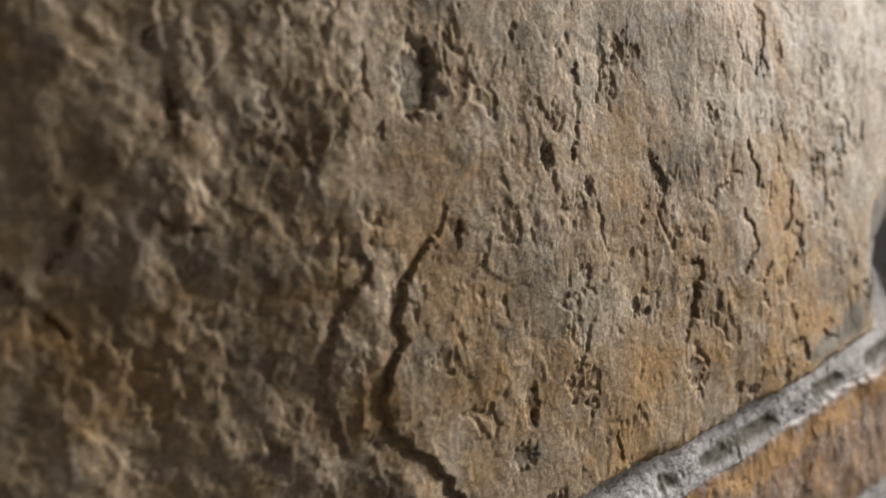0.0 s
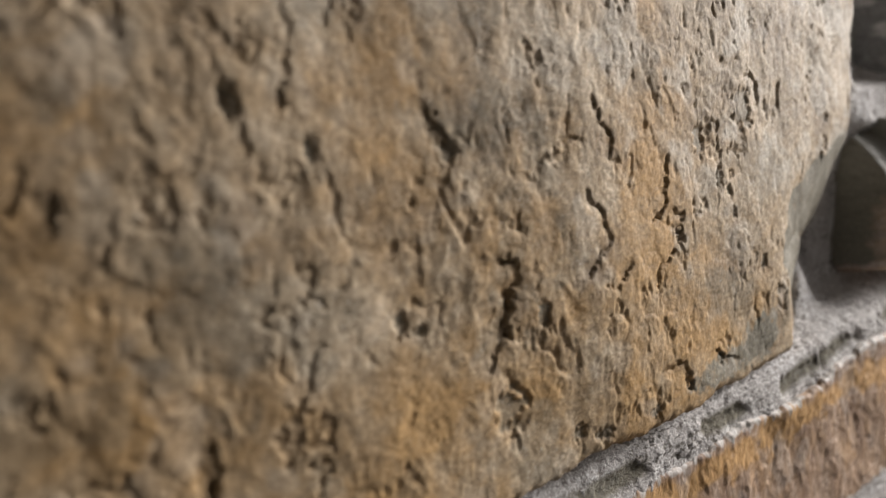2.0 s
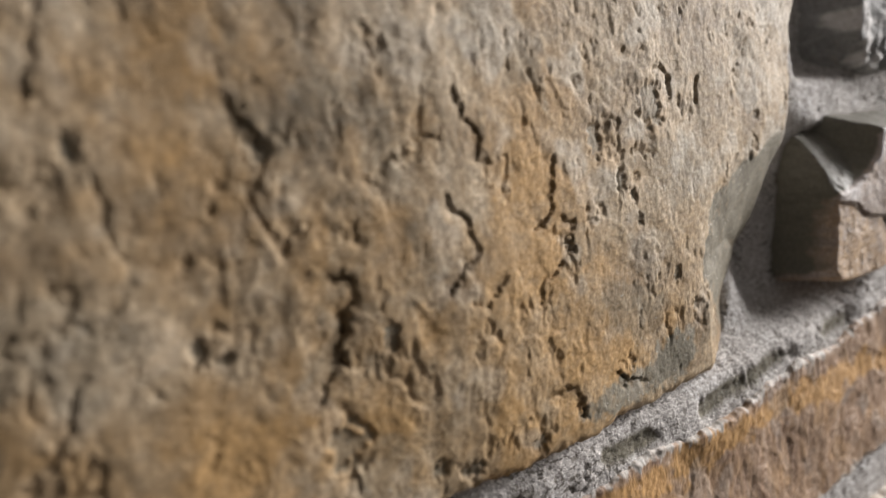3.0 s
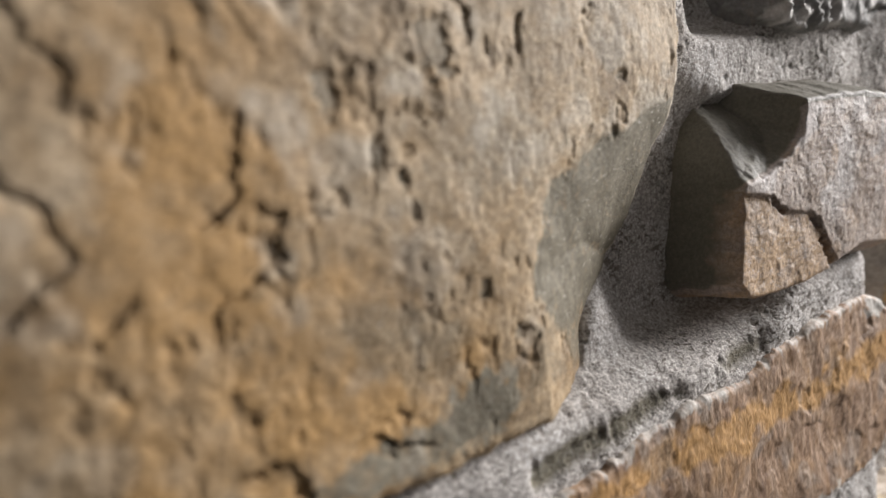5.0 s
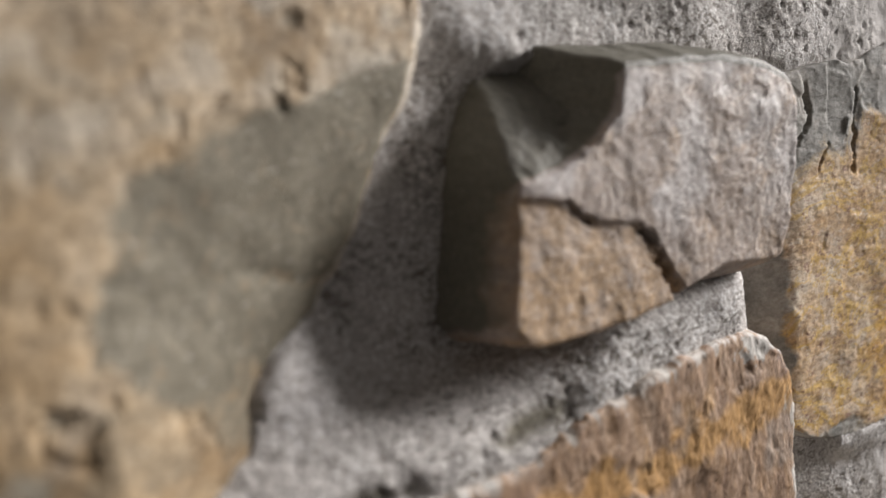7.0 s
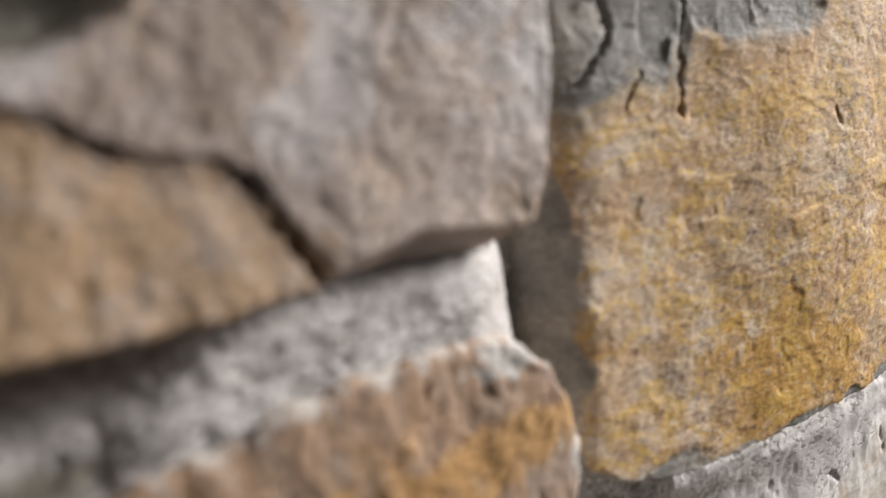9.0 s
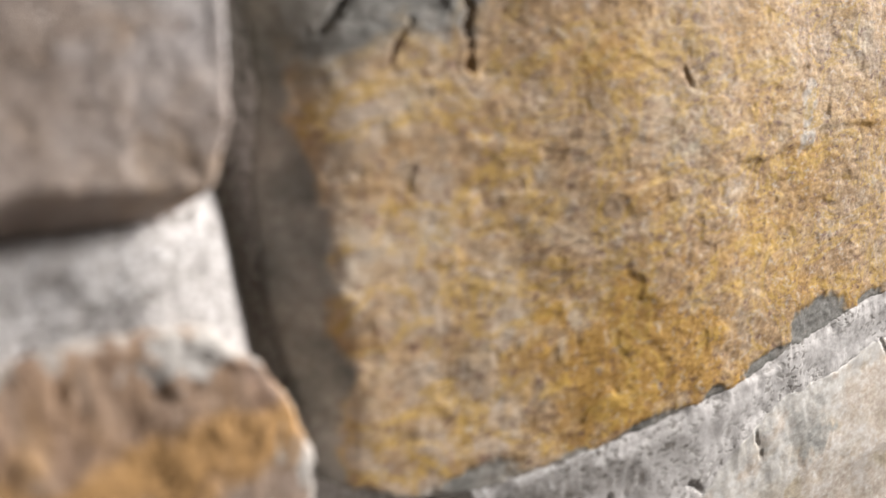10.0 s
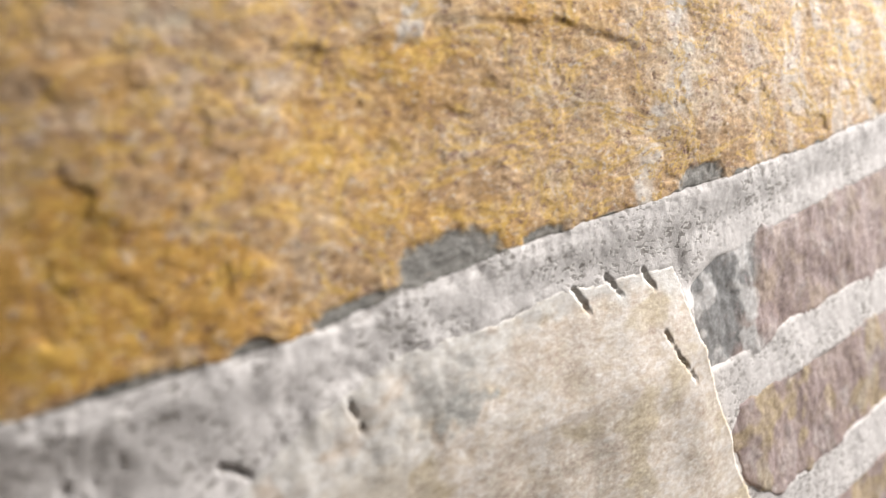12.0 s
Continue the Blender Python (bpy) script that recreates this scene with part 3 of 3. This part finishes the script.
YELLOW_CRACKS = [(2.2, 4, [(0.729, -0.100), (0.731, -0.113), (0.722, -0.124), (0.714, -0.127)]), (1.2, 4, [(0.764, -0.105), (0.760, -0.124), (0.757, -0.140)]),
                 (1.0, 2, [(0.742, -0.126), (0.733, -0.136)]), (0.8, 2.5, [(0.838, -0.150), (0.841, -0.155)])]
CHIPS = [(0.908, -0.256, 0.023, 0.010, 5), (0.950, -0.2605, 0.012, 0.006, 6), (1.043, -0.2555, 0.016, 0.006, 7), (0.803, -0.264, 0.022, 0.0045, 15), (0.838, -0.2635, 0.006, 0.004, 16), (0.873, -0.262, 0.020, 0.004, 17), (0.735, -0.255, 0.018, 0.006, 18)]


def scar_distance(x, z):
    w = 0.0022 * rough(x, z, 0.02, 320, 4)
    return inside_distance(x + w, z + w, SCAR)


def yellow_front(x, z):
    y = 0.012 * smooth(0.86, 0.70, x) + 0.0011 * rough(x, z, 0.07, 305, 2) + 0.00028 * rough(0.6 * x, z, 0.012, 307, 4, 0.6) + 0.00035 * facets(0.5 * x, z, 0.009, 306) + 0.00022 * facets(0.5 * x, z, 0.004, 308) - 0.05 * np.clip(x - 0.92, 0, 0.15)
    corner = np.interp(z, [-0.245, -0.22, -0.193, -0.176, -0.154, -0.1365], [0.699, 0.705, 0.706, 0.708, 0.707, 0.706])
    turn = corner + 0.002 * ripple(x, z, 0.03, 309) + 0.0012 * rough(x, z, 0.008, 311, 3) - x
    soft = 0.0018 + 0.005 * smooth(-0.19, -0.13, z)
    y = y + (1.3 - 0.3 * smooth(-0.165, -0.13, z)) * soft * np.log1p(np.exp(np.clip(turn / soft, -30, 30)))
    y = y + 0.0002 * smooth(-0.0015, 0.0015, x - 0.0012 * rough(x, z, 0.006, 313, 3) - np.interp(z, [-0.2525, -0.2255, -0.2054], [0.7455, 0.748, 0.753])) * smooth(0.79, 0.757, x) * smooth(-0.19, -0.21, z)
    ledge = np.interp(x, [0.80, 0.835, 0.861, 0.913, 0.918, 0.971, 1.009, 1.03], [-0.21, -0.194, -0.185, -0.186, -0.180, -0.185, -0.196, -0.2])
    y = y - 0.0009 * smooth(-0.0012, 0.0018, z - ledge + 0.002 * ripple(x, z, 0.01, 310)) * smooth(0.82, 0.86, x) * smooth(1.04, 1.0, x)
    for wide, deep, points in YELLOW_CRACKS:
        y = y + crack(x, z, points, 0.8 * wide / 1000, deep / 1000, 3, 0.0010, 0.35)
    for cx, cz, rx, rz, seed in CHIPS:
        y = y + 0.0008 * spot(x, z, cx, cz, rx, rz, seed, 0.15)
    y = y + 0.0004 * smooth(0.6, 0.75, ripple(1.3 * x, z, 0.004, 312)) * smooth(-0.1, 0.4, rough(x, z, 0.03, 314, 2))
    return y + (0.0002 + 0.0008 * smooth(0.755, 0.765, x)) * smooth(-0.002, 0.002, scar_distance(x, z)) + 0.0009 * smooth(0.003, 0.008, scar_distance(x, z)) * facets(x, 0.6 * z, 0.014, 319)


def yellow_marks(x, z):
    w = 0.003 * rough(x, z, 0.012, 320, 3)
    bare_or_shade = smooth(-0.011, 0.007, scar_distance(x, z) + 0.004 * rough(x, z, 0.012, 318, 4)) * (0.75 + 0.3 * smooth(-0.14, -0.115, z))
    for cx, cz, rx, rz, seed in CHIPS:
        bare_or_shade = np.maximum(bare_or_shade, spot(x, z, cx, cz, rx, rz, seed, 0.15))
    bare_or_shade = np.maximum(bare_or_shade, smooth(0.003, 0.0, inside_distance(x, z, YELLOW) + 0.003 * rough(x, z, 0.015, 321, 3)) * (z < -0.2))
    # left side turned from the light: grey-brown, with its shade deepened in the colour
    corner = np.interp(z, [-0.245, -0.22, -0.193, -0.176, -0.154, -0.1365], [0.699, 0.705, 0.706, 0.708, 0.707, 0.706])
    bare_or_shade = np.maximum(bare_or_shade, smooth(0.003, -0.002, x - corner + w))
    stain = np.clip(0.26 + 0.6 * rough(0.6 * x, z, 0.04, 322, 5), 0, 0.95) * smooth(0.74, 0.80, x) * smooth(1.08, 0.95, x)
    stain = np.maximum(stain, 0.9 * spot(x, z, 0.80, -0.240, 0.055, 0.03, 9, 0.5) * smooth(0.748, 0.752, x))
    d, _ = line_distance(x + w, z + w, [(1.043, -0.12), (1.042, -0.185), (1.037, -0.215), (1.016, -0.233), (1.005, -0.258)])
    e, _ = line_distance(x + w, z + w, [(0.913, -0.165), (0.909, -0.184)])
    lime = np.maximum((1 - smooth(0.003, 0.012, d)) * (0.65 + 0.5 * rough(x, z, 0.012, 324, 3)), 0.8 * (1 - smooth(0.002, 0.006, e)))
    lime = np.maximum(lime, smooth(0.92, 1.2, x) * (0.2 + 0.5 * smooth(-0.1, 0.5, rough(x, z * 0.3, 0.02, 325, 3))))
    lime = np.maximum(lime, 0.30 * smooth(0.0, 0.5, rough(x, z, 0.035, 327, 4)))
    lime = np.maximum(lime, smooth(0.79, 0.745, x + 0.3 * (z + 0.2)) * (0.32 + 0.2 * rough(x, z, 0.02, 328, 4)))
    return bare_or_shade, stain, np.clip(lime, 0, 1)


stone("yellow", "long ochre yellow sandstone with rust specks and lime streaks", YELLOW, yellow_front, yellow_marks, OCHRE, 0.0008, 0.0012, wander=0.002, seed=19)

PALE = [(0.745, -0.37), (0.79, -0.325), (0.825, -0.301), (0.851, -0.288), (0.88, -0.281), (0.916, -0.282), (0.956, -0.281), (1.021, -0.288), (1.0255, -0.318), (1.028, -0.3455), (1.034, -0.364), (1.043, -0.408), (1.055, -0.50), (0.74, -0.50)]


def pale_front(x, z):
    y = 0.0012 - 0.0022 * smooth(0.95, 1.02, x) + 0.005 * smooth(0.92, 0.79, x) - 0.20 * np.clip(-0.290 - z, 0, 0.036) * smooth(0.88, 0.985, x) + 0.0008 * rough(x, z, 0.04, 405, 2) + 0.0002 * rough(0.5 * x, z, 0.010, 407, 3, 0.6)
    lumps = smooth(0.94, 0.89, x) * smooth(-0.34, -0.30, z)
    y = y + 0.0010 * lumps * rough(x, z, 0.03, 409, 4)
    for wide, deep, points in [(1.4, 4, [(0.962, -0.282), (0.968, -0.293)]), (1.4, 4, [(0.980, -0.283), (0.987, -0.292)]), (1.4, 4, [(1.001, -0.285), (1.006, -0.294)]),
                               (0.9, 3.5, [(1.004, -0.313), (1.009, -0.326), (1.016, -0.338)]), (1.4, 3, [(0.863, -0.288), (0.865, -0.299)]), (1.2, 2.5, [(0.822, -0.291), (0.829, -0.298)])]:
        y = y + crack(x, z, points, 0.75 * wide / 1000, deep / 1000, 3, 0.0007, 0.25)
    return y


def pale_marks(x, z):
    lumps = smooth(0.95, 0.90, x) * smooth(-0.345, -0.30, z)
    bare_or_shade = np.maximum(0.25 * lumps * smooth(0.1, 0.4, rough(x, z, 0.02, 410, 3)), 0.75 * spot(x, z, 0.897, -0.300, 0.017, 0.014, 8, 0.5))
    lime = np.clip(lumps * 0.8 * smooth(-0.4, 0.0, rough(x, z, 0.025, 411, 3)) + 0.85 * smooth(0.014, 0.002, inside_distance(x, z, PALE) + 0.006 * rough(x, z, 0.012, 412, 4)) * smooth(-0.312, -0.296, z), 0, 1)
    return bare_or_shade, 0.55 * smooth(0.0, 0.5, rough(0.7 * x, z, 0.03, 413, 4)), lime * (1 - 0.7 * bare_or_shade)


stone("pale", "smooth beige stone with short cracks near its edge", PALE, pale_front, pale_marks, BEIGE, 0.0010, 0.0006, wander=0.002, seed=23)


def mauve_front(seed, slope_to, lean=0.16):
    def front(x, z):
        y = -0.0045 + 0.0012 * rough(x, z, 0.04, seed, 2) + 0.0004 * rough(x, z, 0.01, seed + 2, 5, 0.7)
        return y + lean * 0.008 * np.log1p(np.exp(np.clip((slope_to - x) / 0.008, -30, 30)))
    return front


def mauve_marks(seed, edge, iron=0.7):
    def marks(x, z):
        w = 0.012 * rough(x, z, 0.025, seed, 4)
        return 0.9 * smooth(edge + 0.014, edge - 0.014, x + w - 0.6 * (z + 0.32)), iron * smooth(0.0, 0.4, rough(x, z, 0.03, seed + 1, 3)), np.maximum(0.3 * smooth(0.1, 0.5, rough(x, z, 0.03, seed + 3, 3)), 0.8 * smooth(edge + 0.02, edge, x) * smooth(-0.1, 0.4, rough(x, z, 0.02, seed + 5, 4)))
    return marks


MAUVE = [(1.0275, -0.298), (1.048, -0.289), (1.067, -0.290), (1.106, -0.286), (1.24, -0.281), (1.36, -0.280), (1.36, -0.343), (1.225, -0.345), (1.099, -0.343), (1.052, -0.346), (1.033, -0.345), (1.027, -0.322)]
stone("mauve", "reddish grey stone with a slate grey end", MAUVE, mauve_front(505, 1.075, 0.07), mauve_marks(506, 1.068, 0.35), PURPLE, 0.0012, 0.003, seed=29)
MAUVE_LOW = [(1.0375, -0.374), (1.050, -0.363), (1.22, -0.364), (1.36, -0.362), (1.36, -0.421), (1.208, -0.423), (1.075, -0.423), (1.047, -0.402)]
stone("mauve_low", "brownish grey stone with ochre veins", MAUVE_LOW, mauve_front(525, 1.05), mauve_marks(526, 1.03), PURPLE, 0.0012, 0.003, seed=31)
BOTTOM = [(1.075, -0.455), (1.118, -0.446), (1.36, -0.450), (1.36, -0.54), (1.08, -0.54)]
stone("bottom", "brownish grey stone in the lower course", BOTTOM, mauve_front(545, 1.05), mauve_marks(546, 1.03), PURPLE, 0.0015, 0.003, seed=37)
def upper_front(x, z):
    y = 0.012 + 0.0014 * rough(x, z, 0.03, 565, 3) + 0.0010 * rough(x, 0.5 * z, 0.008, 567, 4) + 0.0006 * facets(x, z, 0.009, 569)
    # a ragged, pitted lower corner
    ragged = smooth(-0.034, -0.044, z) * smooth(0.680, 0.650, x)
    y = y + ragged * (0.003 + 0.0035 * rough(x, z, 0.010, 571, 4, 0.65)) + crack(x, z, [(0.648, 0.010), (0.652, -0.015), (0.658, -0.026)], 0.0016, 0.006)
    return y + 0.006 * spot(x, z, 0.667, -0.046, 0.004, 0.004, 3) + 0.004 * spot(x, z, 0.712, -0.050, 0.016, 0.004, 5)


UPPER = [(0.632, 0.10), (0.626, 0.0), (0.621, -0.030), (0.626, -0.045), (0.642, -0.053), (0.665, -0.052), (0.69, -0.056), (0.742, -0.052), (0.765, -0.030), (0.77, 0.10)]
stone("upper", "dark grey weathered stone with a pitted brown underside", UPPER, upper_front, mauve_marks(566, 0.70), PURPLE, 0.0011, 0.003, seed=41, slope=0.3)
UNDER = [(0.10, -0.300), (0.40, -0.292), (0.62, -0.298), (0.74, -0.310), (0.765, -0.34), (0.77, -0.45), (0.10, -0.45)]
stone("under", "pale beige stone below the rusty one", UNDER, mauve_front(585, 0.05), mauve_marks(586, 0.0), BEIGE, 0.0016, 0.004, seed=43)

# ---------------------------------------------------------------- mortar
def mortar():
    step = 0.001
    x, z = np.meshgrid(np.arange(-0.12, 1.37, step), np.arange(-0.50, 0.12, step))
    inner = np.full(x.shape, -1.0)
    for ob, outline in STONES.values():
        inner = np.maximum(inner, inside_distance(x, z, outline))
    y = np.interp(x, [0.40, 0.53, 0.66, 0.70, 0.76, 0.80, 0.84, 0.88, 0.92, 1.0, 1.1], [0.017, 0.022, 0.024, 0.025, 0.0118, 0.0054, 0.0012, 0.0002, -0.0006, -0.0024, -0.0046])
    y = y + (0.0009 - 0.0004 * smooth(0.78, 0.84, x)) * rough(x, z, 0.03, 605, 3) + (0.0003 - 0.0002 * smooth(0.76, 0.82, x)) * rough(x, z, 0.007, 607, 5, 0.75)
    y = y - (0.0005 + 0.0005 * ripple(x, z, 0.05, 615)) * smooth(0.78, 0.84, x) * smooth(-0.279, -0.270, z)
    y = y + 0.022 * smooth(0.635, 0.615, x) * smooth(0.565, 0.585, x) * smooth(-0.055, -0.040, z)
    y = y - 0.006 * smooth(0.62, 0.68, x) * smooth(0.76, 0.72, x) * smooth(-0.102, -0.086, z)
    # hollow between the large stone and the small wedge
    y = y + 0.011 * smooth(1.25, 0.75, np.hypot((x - 0.548) / 0.050, (z + 0.120) / 0.050))
    y = y + 0.002 * smooth(1.2, 0.8, np.hypot((x - 1.045) / 0.035, (z + 0.318) / 0.022))
    # the joint under the large stone rises to the edge of the rusty one, with washed-out hollows
    lift = 0.013 * smooth(0.57, 0.61, x)
    y = y - np.interp(x, [0.40, 0.53, 0.60], [0.012, 0.017, 0.019]) * smooth(-0.160, -0.182, z - lift) * smooth(0.70, 0.66, x)
    seam = z + 0.0022 * ripple(x, z, 0.03, 608) - np.interp(x, [0.246, 0.352, 0.45, 0.511, 0.55, 0.605], [-0.181, -0.184, -0.186, -0.183, -0.184, -0.178])
    band = np.exp(-((seam / 0.0055) ** 2)) * smooth(0.61, 0.56, x)
    ragged = 0.16 * rough(x + 0.5 * z, 0.5 * z, 0.008, 610, 4, 0.6)
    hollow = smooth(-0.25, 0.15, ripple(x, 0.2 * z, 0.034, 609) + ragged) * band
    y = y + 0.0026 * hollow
    # the groove beside the ochre stone lies deeper and is coloured darker
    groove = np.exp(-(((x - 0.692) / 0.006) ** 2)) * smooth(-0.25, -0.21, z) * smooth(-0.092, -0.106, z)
    y = y + 0.011 * groove
    pores = smooth(0.35, 0.6, ripple(x, z, 0.0035, 611)) * smooth(-0.3, 0.3, rough(x, z, 0.02, 612, 2))
    y = y + (0.0010 - 0.0007 * smooth(0.76, 0.82, x)) * pores
    y = y + 0.006 * smooth(0.003, 0.009, inner)
    # it lies flush with the lower edge of the ochre stone and the upper edge of the beige one, and laps over them here and there
    for outline, front, zone in ((YELLOW, yellow_front, (z < -0.2) & (z > -0.285) & (x > 0.735)), (PALE, pale_front, (z > -0.31) & (z < -0.265) & (x > 0.80) & (x < 1.032))):
        edge = inside_distance(x[zone], z[zone], outline)
        full = smooth(-0.018, -0.001, edge) * smooth(1.033, 1.020, x[zone] if outline is PALE else 0 * x[zone])
        lap = front(x[zone], z[zone]) - 0.0001 + 0.0003 * rough(x[zone], z[zone], 0.010, 616, 4) + 0.25 * np.clip(edge, 0, None)
        y[zone] = y[zone] * (1 - full) + lap * full
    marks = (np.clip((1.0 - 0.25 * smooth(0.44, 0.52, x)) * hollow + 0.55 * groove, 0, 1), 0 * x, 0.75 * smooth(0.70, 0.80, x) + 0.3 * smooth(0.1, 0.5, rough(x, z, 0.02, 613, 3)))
    for edge in (np.s_[0, :], np.s_[-1, :], np.s_[:, 0], np.s_[:, -1]):
        y[edge] = 0.064
    mesh = sheet_mesh("mortar", x, y, z + Z0, inner < 0.016, marks, (0, 0, 0))
    mesh.materials.append(MORTAR)
    ob = new("mortar", mesh)
    return ob


# the wall round the stones seen: a solid with a plastered face
wall = box("wall_north", (-1.8, 0.060, 0.0), (3.15, 0.3, 2.5), MORTAR)
X0, X1, ZL, ZH = -0.121, 1.371, Z0 - 0.501, Z0 + 0.121
bm = bmesh.new()
bm.from_mesh(wall.data)
for low, high in (((-1.8, 0.0), (X0, 2.5)), ((X1, 0.0), (2.95, 2.5)), ((X0, 0.0), (X1, ZL)), ((X0, ZH), (X1, 2.5))):
    for v in bmesh.ops.create_cube(bm, size=1)["verts"]:
        v.co = ((low[0] + high[0]) / 2 + v.co.x * (high[0] - low[0]), 0.0395 + v.co.y * 0.041, (low[1] + high[1]) / 2 + v.co.z * (high[1] - low[1]))
bm.to_mesh(wall.data)
bm.free()
joint = mortar()
tagged(joint, "pale grey sandy mortar between the stones")
joint.parent = wall
for ob, _ in STONES.values():
    ob.parent = wall
